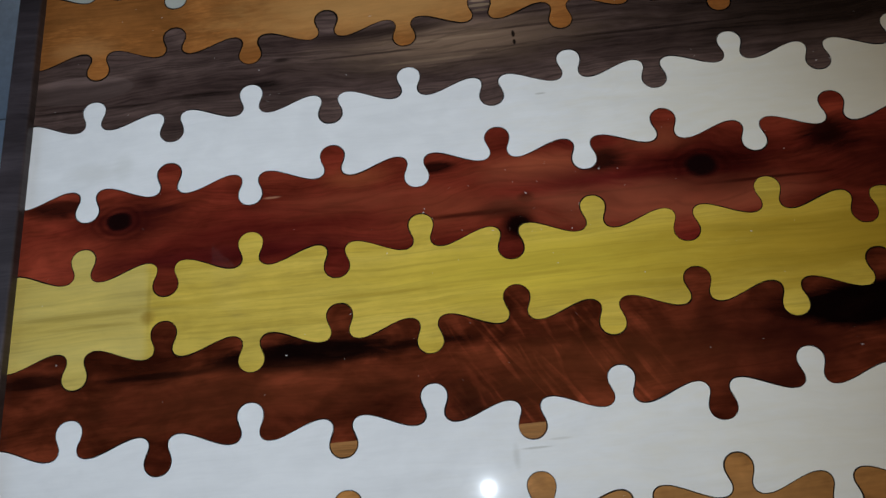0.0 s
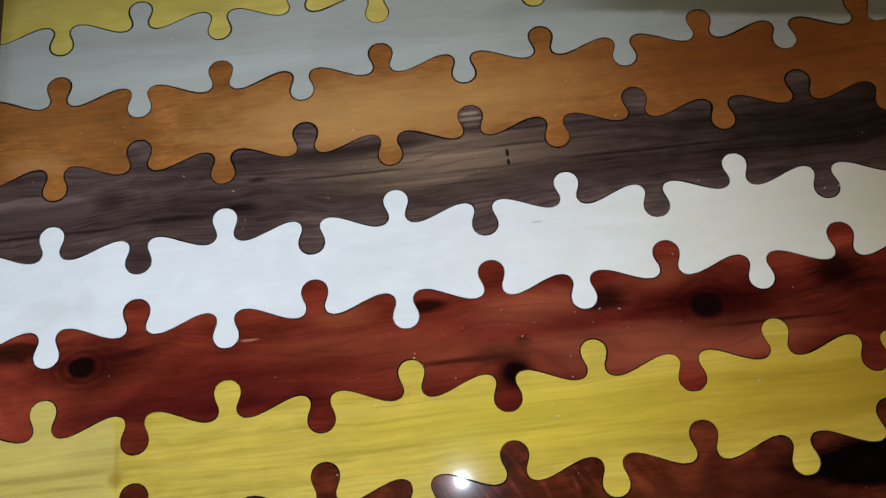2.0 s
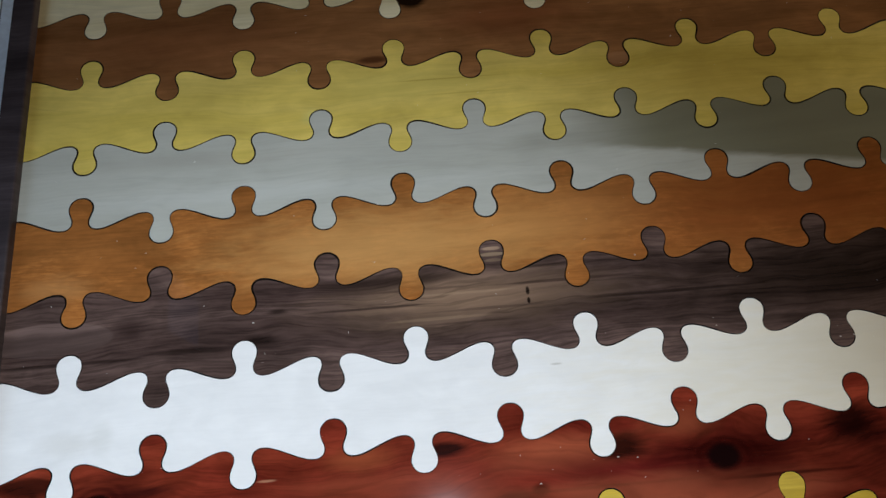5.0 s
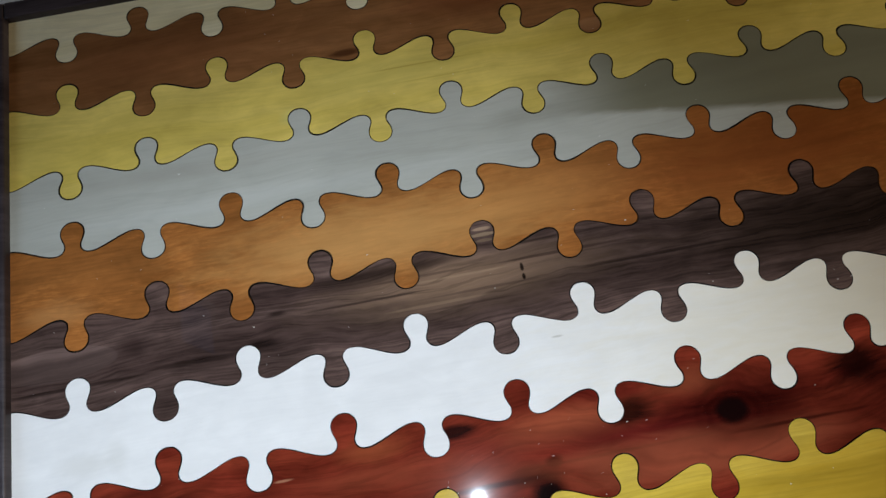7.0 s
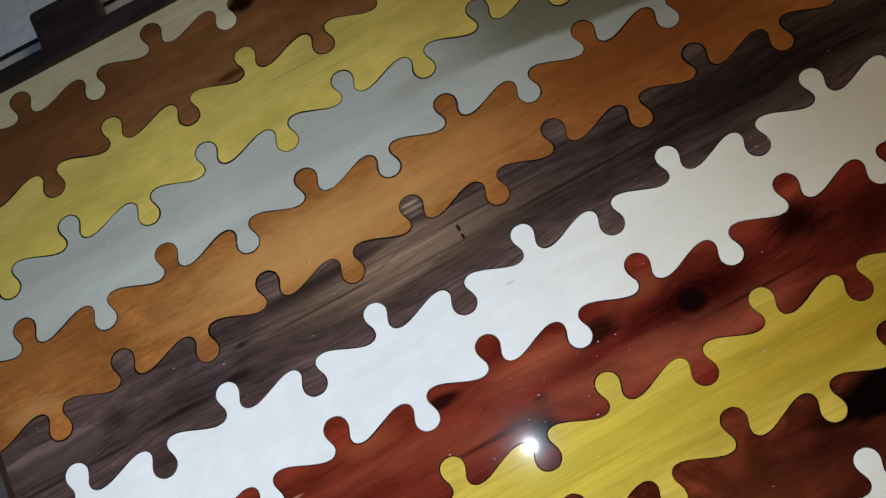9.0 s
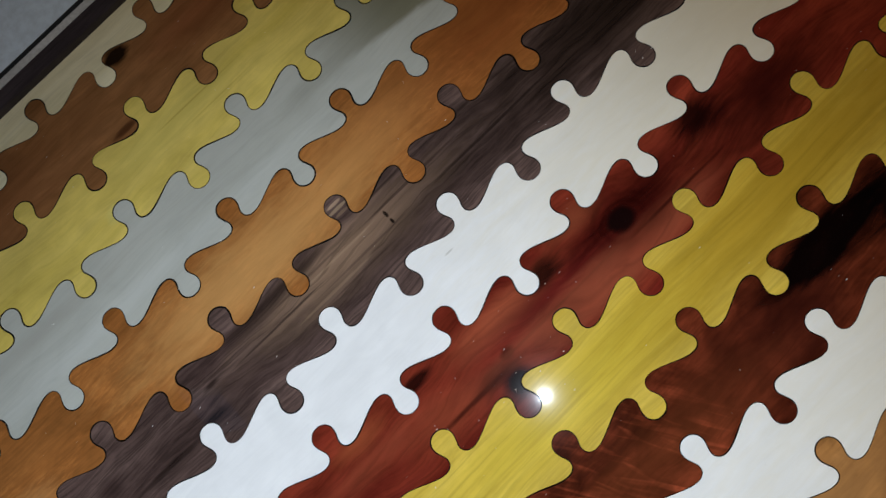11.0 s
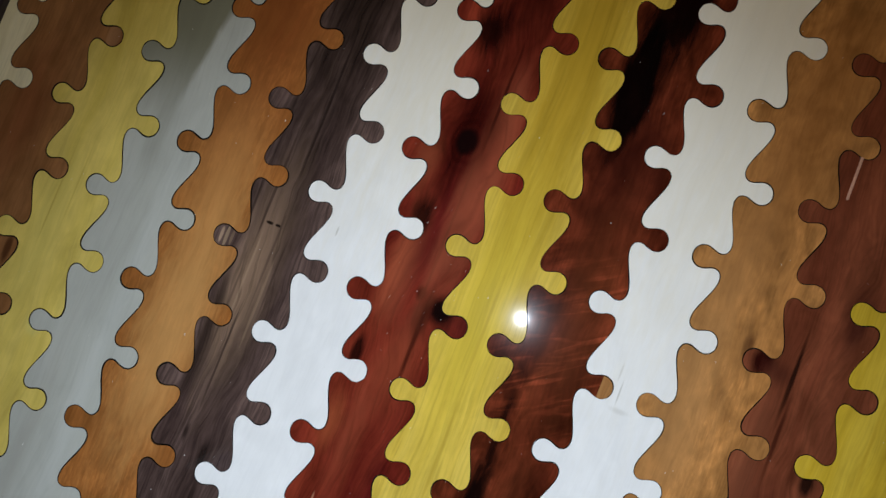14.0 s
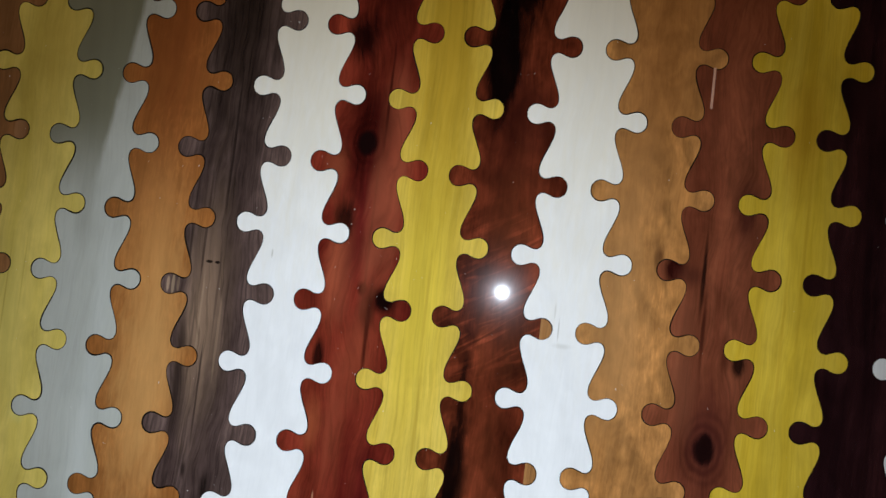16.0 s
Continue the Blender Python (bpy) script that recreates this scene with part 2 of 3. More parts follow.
BLACK = (0.0022, 0.0012, 0.0012)
CEDAR_DARK = (0.020, 0.0025, 0.002)
BOARDS = [
    # label, material
    ("cream poplar board with faint straight grain", wood("cream_wood", (0.68, 0.60, 0.37), (0.81, 0.74, 0.52), 1, 40, 0.8, 0.08, 0.08, lines=0.06)),
    ("plain brown mahogany board with dark streaks", wood("brown_wood", (0.190, 0.080, 0.027), (0.275, 0.124, 0.048), 2, 34, 0.6, 0.22, 0.18,
        [(1.2, -1.5, 1.6, 0.5, 0.9, (0.17, 0.060, 0.022), 0.6), (3.71, -1.96, 0.20, 0.05, 0.5, (0.05, 0.015, 0.006), 0.8), (4.28, -1.05, 0.20, 0.13, 0.4, (0.008, 0.004, 0.002), 0.97),
         (5.6, -1.4, 0.8, 0.3, 0.9, (0.20, 0.060, 0.022), 0.6), (7.0, -2.2, 0.16, 0.09, 0.2, (0.34, 0.17, 0.08), 0.7)], lines=0.07, clouds=(5.0, 20.0), mottle=0.08)),
    ("yellow board with soft wavy grain", wood("pale_yellow_wood", (0.56, 0.425, 0.085), (0.69, 0.530, 0.140), 3, 26, 0.6, 0.10, 0.08,
        [(2.9, -2.75, 0.12, 0.10, 0.7, (0.70, 0.60, 0.18), 0.8), (4.2, -2.35, 0.9, 0.20, 0.8, (0.62, 0.50, 0.13), 0.6), (4.6, -2.32, 0.7, 0.012, 0.6, (0.42, 0.31, 0.06), 0.6),
         (4.9, -2.55, 0.6, 0.012, 0.6, (0.42, 0.31, 0.06), 0.5), (8.5, -2.5, 1.6, 0.4, 0.9, (0.46, 0.32, 0.05), 0.5)], lines=0.06, length=2.2, drift=0.05, mottle=0.05)),
    ("grey-green poplar board with a dark olive streak", wood("grey_wood", (0.385, 0.385, 0.335), (0.455, 0.455, 0.405), 4, 22, 0.6, 0.06, 0.05,
        [(2.6, -3.76, 2.6, 0.10, 0.9, (0.52, 0.53, 0.49), 0.4), (5.9, -3.35, 0.5, 0.12, 0.9, (0.30, 0.30, 0.25), 0.6), (1.6, -3.25, 1.5, 0.10, 0.9, (0.37, 0.36, 0.31), 0.6)],
        streak=(6.5, -3.47, -0.145, 6.6, 0.06, (0.185, 0.175, 0.110), 0.92), lines=0.04)),
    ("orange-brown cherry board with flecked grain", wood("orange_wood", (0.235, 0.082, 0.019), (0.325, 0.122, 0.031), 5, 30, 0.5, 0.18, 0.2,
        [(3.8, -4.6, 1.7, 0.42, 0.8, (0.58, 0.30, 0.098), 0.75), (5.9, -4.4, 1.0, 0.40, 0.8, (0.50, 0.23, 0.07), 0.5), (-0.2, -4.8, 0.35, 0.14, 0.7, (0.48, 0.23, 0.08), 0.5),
         # right end painted darker and redder, for light that falls off there
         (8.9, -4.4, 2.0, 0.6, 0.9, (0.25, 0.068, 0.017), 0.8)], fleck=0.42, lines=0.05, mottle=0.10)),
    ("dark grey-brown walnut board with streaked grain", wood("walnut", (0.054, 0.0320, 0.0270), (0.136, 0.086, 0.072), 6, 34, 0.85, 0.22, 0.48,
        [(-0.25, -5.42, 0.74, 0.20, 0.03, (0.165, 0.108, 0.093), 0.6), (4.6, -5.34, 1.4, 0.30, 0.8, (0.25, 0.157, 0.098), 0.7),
         # the mark at u 9.2 darkens the far end in place of fading light
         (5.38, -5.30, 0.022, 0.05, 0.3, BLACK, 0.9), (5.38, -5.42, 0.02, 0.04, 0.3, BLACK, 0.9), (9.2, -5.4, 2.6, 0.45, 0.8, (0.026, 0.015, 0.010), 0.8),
         (5.0, -4.735, 0.11, 0.022, 0.25, (0.36, 0.24, 0.16), 0.9), (5.0, -4.81, 0.15, 0.026, 0.25, (0.38, 0.26, 0.17), 0.95), (5.02, -4.885, 0.14, 0.022, 0.25, (0.32, 0.21, 0.14), 0.9),
         (4.1, -5.18, 0.55, 0.016, 0.3, (0.050, 0.029, 0.022), 0.5), (4.6, -5.26, 0.60, 0.014, 0.3, (0.29, 0.19, 0.120), 0.55), (4.9, -5.47, 0.75, 0.016, 0.3, (0.065, 0.039, 0.030), 0.5),
         (4.3, -5.55, 0.60, 0.020, 0.3, (0.29, 0.19, 0.122), 0.55), (4.7, -5.62, 0.55, 0.014, 0.3, (0.060, 0.036, 0.028), 0.5), (3.5, -5.36, 0.70, 0.014, 0.3, (0.040, 0.024, 0.020), 0.7),
         (5.9, -5.2, 0.8, 0.018, 0.4, (0.035, 0.020, 0.016), 0.7), (7.2, -5.45, 1.0, 0.02, 0.4, (0.018, 0.011, 0.009), 0.7),
         (0.0, -5.72, 0.9, 0.022, 0.5, BLACK, 0.6), (0.66, -5.36, 0.16, 0.12, 0.8, (0.040, 0.022, 0.019), 0.7), (1.3, -5.68, 0.55, 0.03, 0.6, (0.020, 0.012, 0.010), 0.7),
         (2.4, -5.30, 0.10, 0.03, 0.7, (0.02, 0.012, 0.01), 0.8), (2.2, -5.62, 0.22, 0.05, 0.7, (0.02, 0.012, 0.01), 0.8),
         (6.3, -5.0, 1.0, 0.02, 0.6, BLACK, 0.5), (3.6, -5.05, 0.9, 0.05, 0.7, (0.028, 0.016, 0.013), 0.6)], lines=0.28, length=2.0, drift=0.045, mottle=0.12)),
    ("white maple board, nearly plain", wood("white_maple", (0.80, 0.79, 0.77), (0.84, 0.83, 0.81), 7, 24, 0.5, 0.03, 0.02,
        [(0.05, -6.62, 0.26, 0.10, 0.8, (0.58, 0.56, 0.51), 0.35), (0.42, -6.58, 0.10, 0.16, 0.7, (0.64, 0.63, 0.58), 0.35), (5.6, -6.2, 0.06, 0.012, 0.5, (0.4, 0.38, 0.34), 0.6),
         # broad cream mark: warm light on the right end, painted into the colour
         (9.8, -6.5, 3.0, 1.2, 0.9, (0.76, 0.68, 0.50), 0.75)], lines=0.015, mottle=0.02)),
    ("red cedar board with dark knots", wood("red_cedar", (0.088, 0.0068, 0.0055), (0.235, 0.037, 0.017), 8, 15, 0.9, 0.38, 0.28,
        [(6.7, -7.80, 1.0, 0.20, 0.8, (0.40, 0.095, 0.045), 0.7), (5.6, -7.20, 0.7, 0.18, 0.8, (0.40, 0.095, 0.042), 0.75), (4.3, -7.55, 0.6, 0.2, 0.9, (0.32, 0.070, 0.030), 0.5),
         (7.9, -7.75, 0.5, 0.16, 0.9, (0.36, 0.085, 0.040), 0.6), (3.3, -7.05, 0.30, 0.12, 0.8, (0.33, 0.075, 0.028), 0.7), (6.9, -7.0, 0.35, 0.14, 0.8, (0.33, 0.080, 0.034), 0.7),
         (6.3, -7.45, 1.3, 0.22, 0.9, (0.080, 0.0050, 0.007), 0.75), (2.4, -7.62, 1.1, 0.12, 0.9, (0.085, 0.006, 0.006), 0.5), (1.6, -7.85, 1.6, 0.10, 0.9, (0.075, 0.006, 0.008), 0.6),
         (7.45, -7.36, 0.75, 0.34, 0.8, (0.030, 0.003, 0.002), 0.85),
         (0.50, -7.30, 0.50, 0.24, 0.8, (0.030, 0.003, 0.003), 0.85), (0.98, -7.20, 0.25, 0.05, 0.8, (0.020, 0.003, 0.003), 0.7),
         (-0.35, -7.05, 0.42, 0.12, 0.5, BLACK, 0.85), (5.12, -7.86, 0.17, 0.17, 0.5, BLACK, 0.97), (5.02, -7.66, 0.30, 0.10, 0.7, CEDAR_DARK, 0.85), (5.25, -7.55, 0.09, 0.07, 0.5, CEDAR_DARK, 0.85),
         (4.6, -7.68, 0.75, 0.030, 0.6, CEDAR_DARK, 0.75), (6.0, -7.58, 0.9, 0.018, 0.6, CEDAR_DARK, 0.6), (8.0, -7.62, 0.7, 0.02, 0.6, CEDAR_DARK, 0.7), (8.85, -7.15, 0.32, 0.22, 0.7, BLACK, 0.9),
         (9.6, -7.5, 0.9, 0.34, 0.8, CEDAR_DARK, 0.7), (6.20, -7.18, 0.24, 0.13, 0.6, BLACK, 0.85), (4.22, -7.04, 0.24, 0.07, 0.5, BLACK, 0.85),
         (6.1, -7.62, 1.0, 0.12, 0.9, (0.36, 0.090, 0.042), 0.5), (3.2, -7.35, 0.8, 0.14, 0.9, (0.33, 0.070, 0.032), 0.5), (2.25, -7.2, 0.1, 0.015, 0.4, (0.55, 0.25, 0.14), 0.7)],
        knots=((7.32, -7.38, 0.18, 0.14), (0.40, -7.29, 0.15, 0.11)), lines=0.16, length=2.0, clouds=(6.0, 15.0), drift=0.07, mottle=0.13)),
    ("bright yellow board with a pale end", wood("yellow_wood", (0.53, 0.355, 0.040), (0.65, 0.470, 0.085), 9, 30, 0.8, 0.12, 0.16,
        [(5.6, -8.4, 1.7, 0.32, 0.9, (0.76, 0.56, 0.058), 0.75), (-1.6, -8.45, 2.40, 4.0, 0.03, (0.60, 0.50, 0.20), 0.35), (0.81, -8.35, 0.02, 0.30, 0.7, (0.36, 0.25, 0.04), 0.4), (0.80, -8.52, 0.07, 0.07, 0.7, (0.30, 0.17, 0.02), 0.6),
         (0.1, -8.42, 0.75, 0.03, 0.6, (0.40, 0.29, 0.06), 0.6), (0.2, -8.56, 0.5, 0.018, 0.6, (0.42, 0.30, 0.06), 0.5), (1.7, -8.38, 0.9, 0.035, 0.7, (0.40, 0.27, 0.03), 0.5), (3.4, -8.52, 1.0, 0.020, 0.7, (0.42, 0.28, 0.03), 0.5),
         # the mark at u 9 puts warm, weaker light into the yellow
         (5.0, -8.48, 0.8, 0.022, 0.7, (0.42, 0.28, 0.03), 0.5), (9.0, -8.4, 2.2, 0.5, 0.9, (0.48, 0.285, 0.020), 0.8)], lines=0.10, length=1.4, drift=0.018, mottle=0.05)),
    ("dark red-brown board with black streaks and curl figure", wood("dark_red_wood", (0.048, 0.0078, 0.0036), (0.160, 0.031, 0.012), 10, 18, 0.7, 0.40, 0.28,
        [(7.6, -9.5, 1.0, 0.5, 0.9, (0.050, 0.008, 0.005), 0.65), (2.55, -9.12, 1.05, 0.17, 0.35, BLACK, 0.97), (0.9, -9.20, 0.6, 0.04, 0.5, BLACK, 0.8), (8.75, -9.18, 0.95, 0.24, 0.25, BLACK, 0.97),
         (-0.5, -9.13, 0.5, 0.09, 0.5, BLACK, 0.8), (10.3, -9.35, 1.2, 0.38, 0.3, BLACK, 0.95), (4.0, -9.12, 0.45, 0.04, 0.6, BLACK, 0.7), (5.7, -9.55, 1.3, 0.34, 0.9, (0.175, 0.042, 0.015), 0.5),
         (1.8, -9.55, 1.5, 0.25, 0.9, (0.18, 0.042, 0.016), 0.5)],
        (5.3, -9.5, 1.2, 0.7, 0.5, 1.5), lines=0.14, clouds=(14.0, 22.0), drift=0.05, mottle=0.34)),
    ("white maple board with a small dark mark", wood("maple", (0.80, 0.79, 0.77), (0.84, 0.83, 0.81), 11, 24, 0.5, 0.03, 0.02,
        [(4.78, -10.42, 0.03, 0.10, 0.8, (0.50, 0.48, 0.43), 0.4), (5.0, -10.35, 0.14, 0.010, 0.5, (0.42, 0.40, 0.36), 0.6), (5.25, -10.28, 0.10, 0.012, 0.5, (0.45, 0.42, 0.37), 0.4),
         # last mark paints the warm tint of light at this board's right end
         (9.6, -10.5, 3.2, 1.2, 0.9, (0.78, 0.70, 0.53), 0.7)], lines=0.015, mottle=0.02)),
    ("tan cherry board with mottled grain", wood("tan_wood", (0.31, 0.130, 0.035), (0.41, 0.185, 0.056), 12, 26, 0.6, 0.22, 0.18,
        [(6.15, -11.62, 0.14, 0.06, 0.6, (0.10, 0.035, 0.012), 0.8), (5.2, -11.1, 1.4, 0.35, 0.9, (0.50, 0.25, 0.090), 0.6), (7.4, -11.2, 0.9, 0.3, 0.9, (0.45, 0.21, 0.070), 0.5),
         (9.2, -11.4, 1.4, 0.5, 0.9, (0.31, 0.118, 0.030), 0.6)], fleck=0.3, lines=0.05, mottle=0.2, clouds=(20.0, 26.0))),
    ("red-brown cedar board with a knot and a crack", wood("brown_cedar", (0.120, 0.028, 0.013), (0.205, 0.058, 0.026), 13, 22, 0.7, 0.25, 0.25,
        [(3.7, -12.47, 0.65, 0.30, 0.8, (0.070, 0.014, 0.011), 0.75), (6.02, -11.86, 0.20, 0.14, 0.5, CEDAR_DARK, 0.97), (5.95, -12.06, 0.12, 0.16, 0.8, (0.06, 0.012, 0.008), 0.8),
         (5.95, -12.24, 0.55, 0.03, 0.5, BLACK, 0.85), (5.2, -12.3, 0.5, 0.03, 0.6, CEDAR_DARK, 0.7), (4.82, -12.82, 0.15, 0.09, 0.6, BLACK, 0.9), (4.9, -12.62, 0.22, 0.06, 0.8, CEDAR_DARK, 0.6),
         (5.0, -12.05, 0.8, 0.16, 0.9, (0.26, 0.082, 0.038), 0.6), (4.2, -12.15, 0.4, 0.12, 0.9, (0.24, 0.075, 0.036), 0.5), (6.9, -12.72, 0.35, 0.14, 0.8, (0.035, 0.008, 0.006), 0.75)],
        knots=((3.62, -12.47, 0.22, 0.14),), lines=0.12, length=2.0, clouds=(6.0, 15.0), drift=0.06, mottle=0.10)),
    ("golden yellow board with straight grain", wood("golden_wood", (0.48, 0.315, 0.020), (0.61, 0.425, 0.048), 14, 44, 0.8, 0.12, 0.12,
        [(8.1, -13.4, 0.7, 0.22, 0.9, (0.38, 0.20, 0.012), 0.7), (6.5, -13.55, 1.2, 0.02, 0.7, (0.40, 0.24, 0.015), 0.5), (5.0, -13.35, 1.0, 0.02, 0.7, (0.40, 0.24, 0.015), 0.4)], lines=0.08, length=1.6)),
    ("very dark purple-brown board", wood("purple_brown_wood", (0.011, 0.0034, 0.0042), (0.028, 0.0080, 0.0085), 15, 40, 0.8, 0.3, 0.2, mottle=0.1)),
    ("white maple board at the far side", wood("maple_far", (0.64, 0.63, 0.60), (0.74, 0.73, 0.70), 16, 40, 0.6, 0.05, 0.05, lines=0.03)),
    ("orange cherry board", wood("cherry_far", (0.26, 0.085, 0.018), (0.40, 0.15, 0.036), 17, 34, 0.6, 0.25, 0.3)),
    ("cream poplar board", wood("cream_far", (0.42, 0.37, 0.22), (0.60, 0.55, 0.38), 18, 50, 0.8, 0.1, 0.12)),
]
KNOB_WOOD = wood("light_knob_wood", (0.30, 0.13, 0.04), (0.45, 0.22, 0.08), 21, 90, 0.9, 0.1, 0.3)
RIM_WOOD = wood("rim_wood", (0.032, 0.024, 0.026), (0.056, 0.044, 0.048), 22, 45, 0.9, 0.2, 0.3, gloss=0.3, coat=0.5)
SLIVER = plain("pale_pink_wood", (0.52, 0.27, 0.18), 0.4, 0.15, 300.0)
SEAM = plain("dark_seam_filler", (0.003, 0.0025, 0.0025), 0.9)
METAL = plain("grey_edge_strip", (0.56, 0.55, 0.54), 0.45, 0.12, 200.0)
MATT_BLACK = plain("matt_black", (0.012, 0.012, 0.014), 0.6)
TILE = plain("pale_grey_tile", (0.70, 0.80, 0.92), 0.35, 0.08, 40.0, bump=0.05)
GROUT = plain("grout", (0.16, 0.16, 0.16), 0.85, 0.2)
PAINT = plain("brown_wall_paint", (0.055, 0.045, 0.040), 0.8, 0.04, 60.0, bump=0.05)
FRAME_PAINT = plain("white_frame_paint", (0.78, 0.78, 0.76), 0.4, 0.03)
DUST = plain("dust_specks", (0.75, 0.73, 0.68), 0.7)


# ---- building helpers ----
def mesh_of(name, bm, material):
    bmesh.ops.recalc_face_normals(bm, faces=bm.faces[:])
    me = bpy.data.meshes.new(name)
    bm.to_mesh(me)
    bm.free()
    me.materials.append(material)
    return me


def part(name, bm, material, parent, label=""):
    ob = new(name, mesh_of(name, bm, material))
    ob.parent = parent
    return tagged(ob, label)


def box_bm(lo, hi, bevel=0.0, segments=2):
    bm = bmesh.new()
    bmesh.ops.create_cube(bm, size=1.0)
    for v in bm.verts:
        v.co = Vector([lo[i] + (v.co[i] + 0.5) * (hi[i] - lo[i]) for i in range(3)])
    if bevel:
        bmesh.ops.bevel(bm, geom=bm.edges[:], offset=bevel, segments=segments, affect="EDGES", profile=0.5)
    return bm


def boxes_bm(pairs):
    """Several boxes in one mesh, butted end to end."""
    bm = bmesh.new()
    for lo, hi in pairs:
        made = bmesh.ops.create_cube(bm, size=1.0)["verts"]
        for v in made:
            v.co = Vector([lo[i] + (v.co[i] + 0.5) * (hi[i] - lo[i]) for i in range(3)])
    return bm


def structure(name, bm, material, label, category):
    return tagged(new(name, mesh_of(name, bm, material)), label, category, "", "structure")


# ---- the cut line between two boards ----
HALF = [(0.0, 0.338), (0.052, 0.331), (0.098, 0.305), (0.132, 0.264), (0.147, 0.215), (0.143, 0.160), (0.122, 0.100), (0.102, 0.045),
        (0.104, -0.010), (0.130, -0.052), (0.175, -0.077), (0.230, -0.083), (0.300, -0.074), (0.400, -0.041), (0.5, 0.0)]


def smooth(points, steps):
    """Catmull-Rom through the points."""
    out = []
    for a in range(len(points) - 1):
        p = [Vector(points[min(max(a + d, 0), len(points) - 1)]) for d in (-1, 0, 1, 2)]
        for s in range(steps):
            t = s / steps
            out.append(0.5 * (2 * p[1] + (p[2] - p[0]) * t + (2 * p[0] - 5 * p[1] + 4 * p[2] - p[3]) * t * t + (3 * p[1] - p[0] - 3 * p[2] + p[3]) * t ** 3))
    return out + [Vector(points[-1])]


SHIFT = {1: (0.000, 0.004), 2: (0.000, -0.015), 3: (-0.003, -0.015), 4: (-0.003, -0.008), 5: (0.003, 0.004), 6: (0.007, 0.006), 7: (-0.001, 0.023),
         8: (0.000, 0.004), 9: (-0.003, 0.019), 10: (-0.017, 0.014), 11: (-0.003, 0.005), 12: (0.002, -0.016), 13: (0.010, -0.025), 14: (0.008, 0.000)}


def cut(k):
    """The line between board k and board k + 1, from one end of the table to the other."""
    rng = random.Random(100 + k)
    line = []
    for i in range(-1, 14):
        s = 1 if (i + k) % 2 == 0 else -1
        du, dv = rng.uniform(-0.008, 0.008), rng.uniform(-0.006, 0.006)
        side = [(-x, y) for x, y in HALF[:0:-1]] + HALF
        line += [(i + x + du * (1 - 2 * abs(x)), s * y + dv * (1 - 2 * abs(x))) for x, y in side[:-1]]
    dx, dy = SHIFT.get(k, (0.0, 0.0))
    return [Vector(((p.x + dx) * CELL, -k * ROW + (p.y + dy) * CELL)) for p in smooth(line, 3)]


def shifted(line, d):
    """The line moved sideways by d, a little more here and less there."""
    out = []
    for a, p in enumerate(line):
        uneven = 1.0 + 0.25 * math.sin(p.x * 61.0 + p.y * 37.0) + 0.2 * math.sin(p.x * 23.0 - p.y * 90.0 + 1.3)
        t = line[min(a + 1, len(line) - 1)] - line[max(a - 1, 0)]
        t.normalize()
        out.append(p + Vector((-t.y, t.x)) * d * uneven)
    return out


def clipped(line):
    keep = [p for p in line if X0 + 0.0006 < p.x < X1 - 0.0006]
    first = line.index(keep[0])
    last = line.index(keep[-1])
    return [Vector((X0, line[first].y))] + line[first:last + 1] + [Vector((X1, line[last].y))]


def prism(outline, z0, z1):
    bm = bmesh.new()
    low = [bm.verts.new((p.x, p.y, z0)) for p in outline]
    high = [bm.verts.new((p.x, p.y, z1)) for p in outline]
    bm.faces.new(high)
    bm.faces.new(low[::-1])
    for a in range(len(outline)):
        b = (a + 1) % len(outline)
        bm.faces.new((low[a], low[b], high[b], high[a]))
    return bm


# ---- room ----
def tiled_floor():
    floor = structure("floor", box_bm((-1.7, -3.4, -0.12), (3.4, 2.4, -0.003)), GROUT, "pale grey tiled floor with thin joints", "floor")
    step = 0.62
    tile = mesh_of("tile", box_bm((0.002, 0.002, -0.01), (step - 0.002, step - 0.002, 0.0), 0.001, 1), TILE)
    for a in range(-4, 6):
        for b in range(-6, 4):
            x, y = a * step - 0.0, b * step - 0.025
            if -1.7 <= x - 0.3 and x + step <= 3.4 and -3.4 <= y and y + step <= 2.4:
                ob = new("tile", tile)
                ob.location = (x, y, 0)
                ob.parent = floor


def window_in(name, x0, y0, y1, z0, z1, label):
    """A white frame in an opening of a wall that starts at x0."""
    x1 = x0 + 0.11
    w = structure(name, box_bm((x0, y0, z0), (x1, y1, z0 + 0.05), 0.004), FRAME_PAINT, label, "window")
    part("window_frame", box_bm((x0, y0, z1 - 0.05), (x1, y1, z1), 0.004), FRAME_PAINT, w)
    part("window_frame", box_bm((x0, y0, z0 + 0.052), (x1, y0 + 0.05, z1 - 0.052), 0.004), FRAME_PAINT, w)
    part("window_frame", box_bm((x0, y1 - 0.05, z0 + 0.052), (x1, y1, z1 - 0.052), 0.004), FRAME_PAINT, w)


def wall_with_openings(name, x0, x1, openings, high):
    """A wall along y with openings (y0, y1, z0, z1), one above the other, the lowest first."""
    pairs, z = [], 0.0
    for y0, y1, z0, z1 in openings:
        pairs += [((x0, -3.55, z), (x1, 2.55, z0)), ((x0, -3.55, z0), (x1, y0, z1)), ((x0, y1, z0), (x1, 2.55, z1))]
        z = z1
    structure(name, boxes_bm(pairs + [((x0, -3.55, z), (x1, 2.55, high))]), PAINT, "brown painted wall with window openings", "wall")


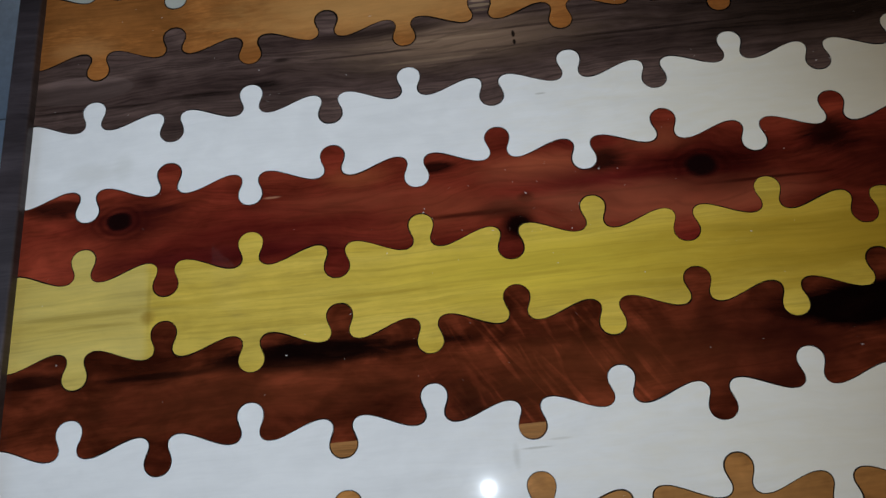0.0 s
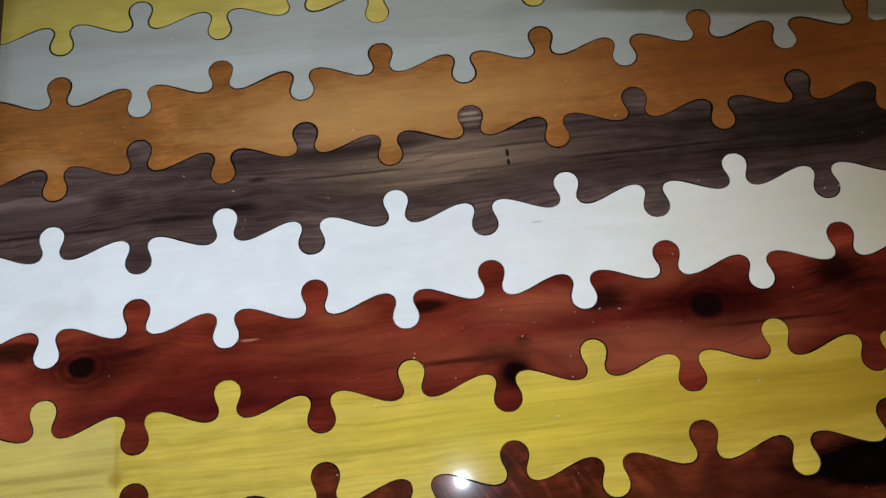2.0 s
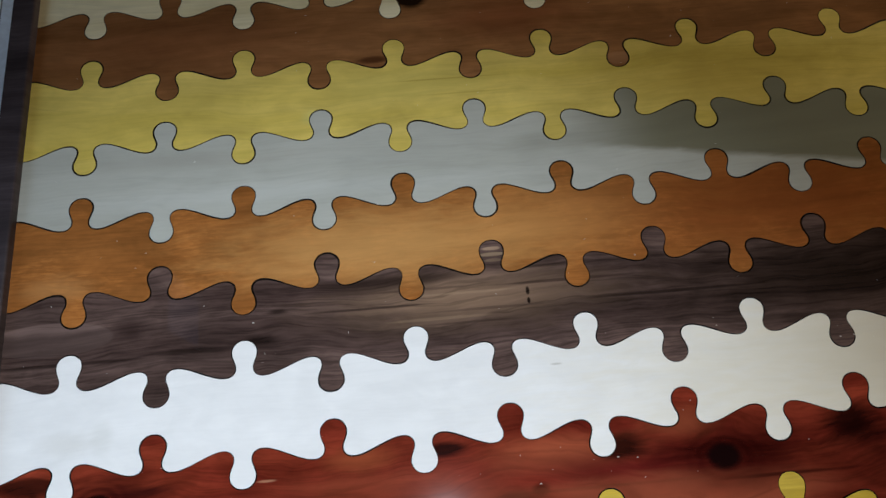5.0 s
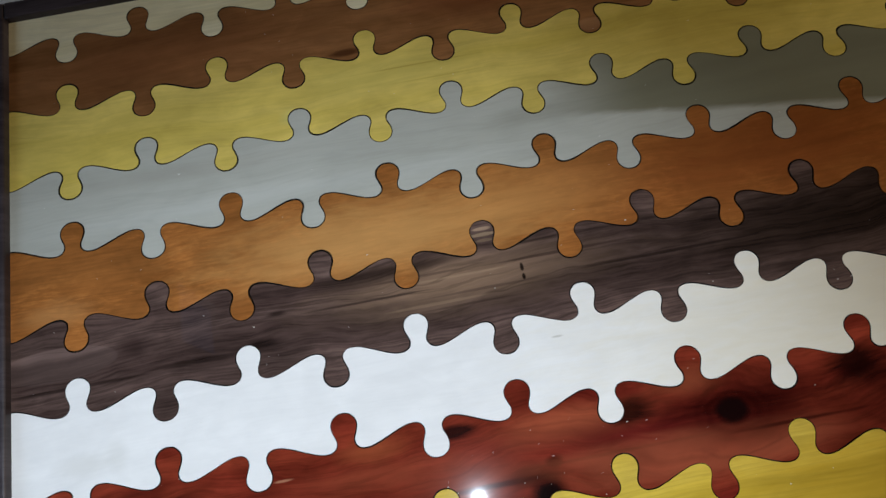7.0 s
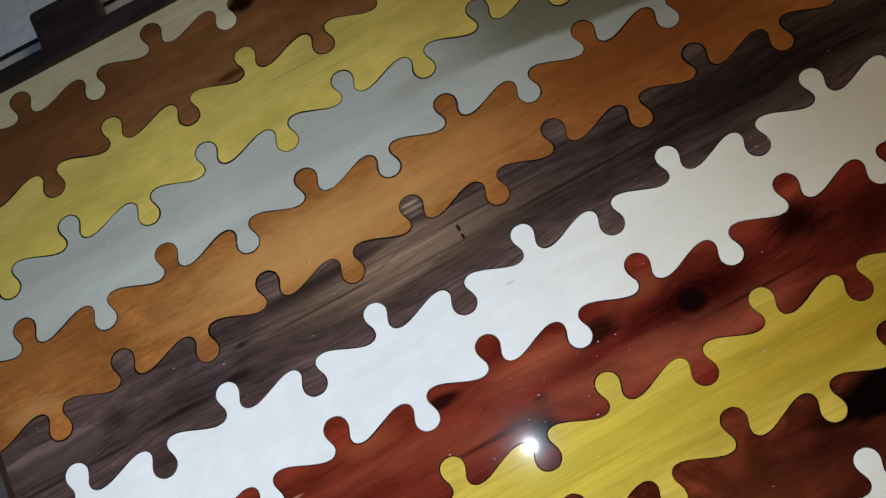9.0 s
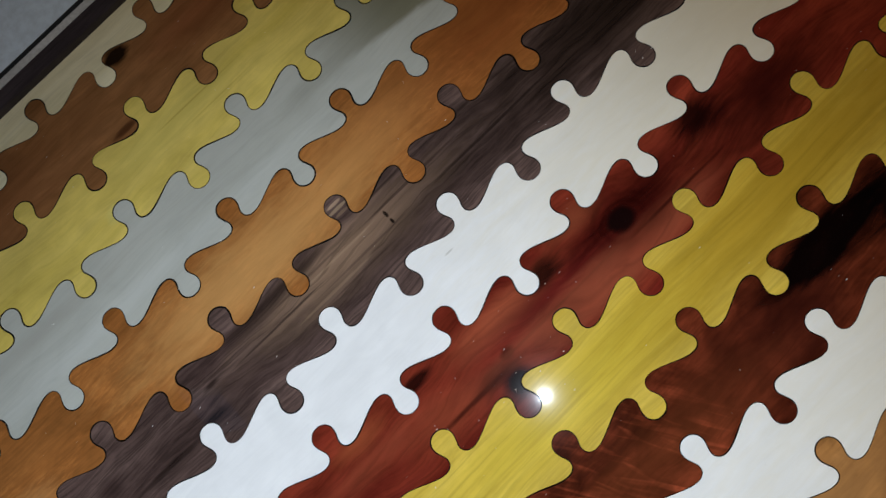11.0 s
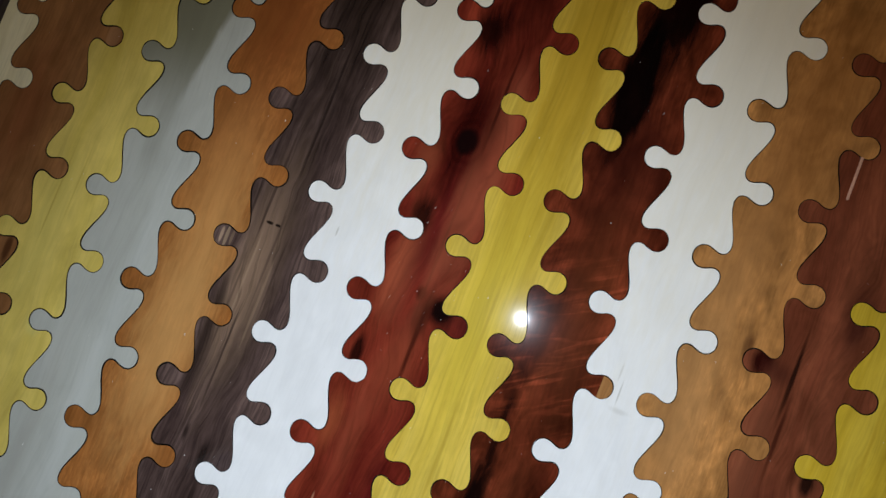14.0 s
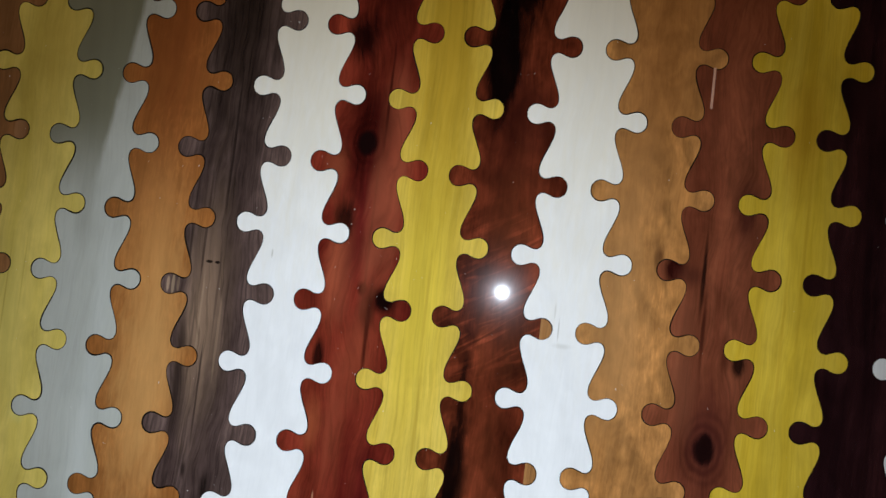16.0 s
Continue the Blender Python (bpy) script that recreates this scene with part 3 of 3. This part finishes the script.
def room():
    high = 7.2
    structure("wall_north", box_bm((-1.7, 2.4, 0), (3.4, 2.55, high)), PAINT, "plain brown painted wall", "wall")
    structure("wall_south", box_bm((-1.7, -3.55, 0), (3.4, -3.4, high)), PAINT, "plain brown painted wall", "wall")
    # ceiling out of sight, this high only to carry the spot far overhead
    structure("ceiling", box_bm((-1.85, -3.55, high), (3.55, 2.55, high + 0.15)), PAINT, "unseen dark brown ceiling, set high to hold the spot", "ceiling")
    wall_with_openings("wall_east", 3.4, 3.55, [(-1.4, 0.2, 1.4, 2.55)], high)
    wall_with_openings("wall_west", -1.85, -1.7, [(-1.4, 0.2, 1.4, 2.55), (0.65, 1.25, 5.6, 6.8)], high)
    # window_1 is added around the warm fill, out of sight
    window_in("window_1", 3.42, -1.4, 0.2, 1.4, 2.55, "unseen wide white window added for the warm east fill")
    window_in("window_3", -1.83, -1.4, 0.2, 1.4, 2.55, "wide white window letting in cool daylight")
    window_in("window_2", -1.83, 0.65, 1.25, 5.6, 6.8, "small high white window letting in cool daylight")


# ---- the table ----
def puzzle_table():
    table = tagged(new("puzzle_table"), "varnished table of interlocking jigsaw-cut wooden boards in a dark raised rim", "table")
    y_end = -N * ROW + 0.046
    cuts = [None] + [cut(k) for k in range(1, N)] + [None]
    gaps = [0.00075 if k in (2, 3, 4, 5) else 0.00055 for k in range(N + 1)]
    for k in range(1, N + 1):
        upper = clipped(shifted(cuts[k - 1], -gaps[k - 1])) if cuts[k - 1] else [Vector((X0, Y0)), Vector((X1, Y0))]
        lower = clipped(shifted(cuts[k], gaps[k])) if cuts[k] else [Vector((X0, y_end)), Vector((X1, y_end))]
        label, material = BOARDS[k - 1]
        board = part("board", prism(lower + upper[::-1], TOP - 0.018, TOP), material, table, label)
        board.data.materials.append(SEAM)
        for face in board.data.polygons:
            face.material_index = 0 if face.normal.z > 0.5 else 1
    part("backing_panel", box_bm((X0, y_end, TOP - 0.03), (X1, Y0, TOP - 0.0185)), SEAM, table, "dark backing and seam filler")
    # knob ends pieced out in lighter wood
    for k, i in ((10, 3), (10, 5)):
        s = 1 if (i + k) % 2 == 0 else -1
        dx, dy = SHIFT[k]
        head = [p for p in smooth(HALF, 3) if p.y > 0.175]
        ring = [Vector((-p.x, p.y)) for p in head[:0:-1]] + head
        ring = [Vector(((i + dx + p.x * 0.975) * CELL, -k * ROW + (dy + s * (p.y * 0.99)) * CELL)) for p in ring]
        part("knob_end", prism(ring[::s], TOP - 0.004, TOP + 0.00025), KNOB_WOOD, table, "light tan end of a jigsaw knob")
    # a pale sliver let into the cedar board beside its joint
    part("inlay_strip", box_bm((0.746, -1.0921, TOP - 0.003), (0.799, -1.0879, TOP + 0.0003), 0.0012, 2), SLIVER, table, "pale pink sliver of wood let into the cedar")
    # raised rim
    w, wt, up = 0.027, 0.0225, 0.011
    for lo, hi in (((X0 - w, y_end - w, TOP - 0.05), (X0, Y0 + wt, TOP + up)), ((X1, y_end - w, TOP - 0.05), (X1 + w, Y0 + wt, TOP + up)),
                   ((X0 + 0.0004, Y0, TOP - 0.05), (X1 - 0.0004, Y0 + wt, TOP + up)), ((X0 + 0.0004, y_end - w, TOP - 0.05), (X1 - 0.0004, y_end, TOP + up))):
        part("rim_board", box_bm(lo, hi, 0.0022, 3), RIM_WOOD, table, "dark stained raised rim board")
    # outer trim along the first board's side
    yo = Y0 + wt
    part("edge_strip", box_bm((X0 - w, yo + 0.0005, TOP - 0.03), (X1 + w, yo + 0.0235, TOP - 0.004), 0.001), METAL, table, "grey edge strip")
    part("black_strip", box_bm((X0 - w, yo + 0.0239, TOP - 0.03), (X1 + w, yo + 0.034, TOP - 0.008), 0.001), MATT_BLACK, table, "thin black strip beyond the grey edge strip")
    part("side_block", box_bm((0.140, yo - 0.002, TOP - 0.035), (0.2295, yo + 0.0585, TOP + 0.009), 0.008, 4), RIM_WOOD, table, "dark wooden block with rounded corners")
    # legs and aprons
    for x in (X0 + 0.03, X1 - 0.10):
        for y in (Y0 - 0.10, y_end + 0.03):
            part("leg", box_bm((x, y, 0), (x + 0.07, y + 0.07, TOP - 0.031), 0.004), RIM_WOOD, table)
    for lo, hi in (((X0 + 0.11, Y0 - 0.05, TOP - 0.12), (X1 - 0.11, Y0 - 0.03, TOP - 0.031)), ((X0 + 0.11, y_end + 0.03, TOP - 0.12), (X1 - 0.11, y_end + 0.05, TOP - 0.031))):
        part("apron", box_bm(lo, hi, 0.002), RIM_WOOD, table)


tiled_floor()
room()
puzzle_table()


def dust():
    """Specks of dust lying on the varnish."""
    rng = random.Random(5)
    bm = bmesh.new()
    spots = [(rng.uniform(X0 + 0.02, 1.0), rng.uniform(-1.45, Y0 - 0.02), rng.uniform(0.00018, 0.00045)) for _ in range(300)]
    # extra pale specks crowded here imitate glints of dust around the highlight
    spots += [(rng.gauss(0.49, 0.09), rng.gauss(-0.70, 0.045), rng.uniform(0.0002, 0.00045)) for _ in range(45)]
    for x, y, r in spots:
        n, a = rng.randint(4, 6), rng.uniform(0, 6.28)
        stretch = rng.choice((1.0, 1.0, 1.3, 3.0))
        ring = [Vector((x + r * stretch * math.cos(a + 6.283 * q / n), y + r * math.sin(a + 6.283 * q / n))) for q in range(n)]
        low = [bm.verts.new((p.x, p.y, TOP + 0.0003)) for p in ring]
        tip = bm.verts.new((x, y, TOP + 0.0003 + r * 0.8))
        bm.faces.new(low[::-1])
        for q in range(n):
            bm.faces.new((low[q], low[(q + 1) % n], tip))
    tagged(new("dust", mesh_of("dust", bm, DUST)), "pale specks of dust on the varnished boards", "dust", "", "stuff")


dust()
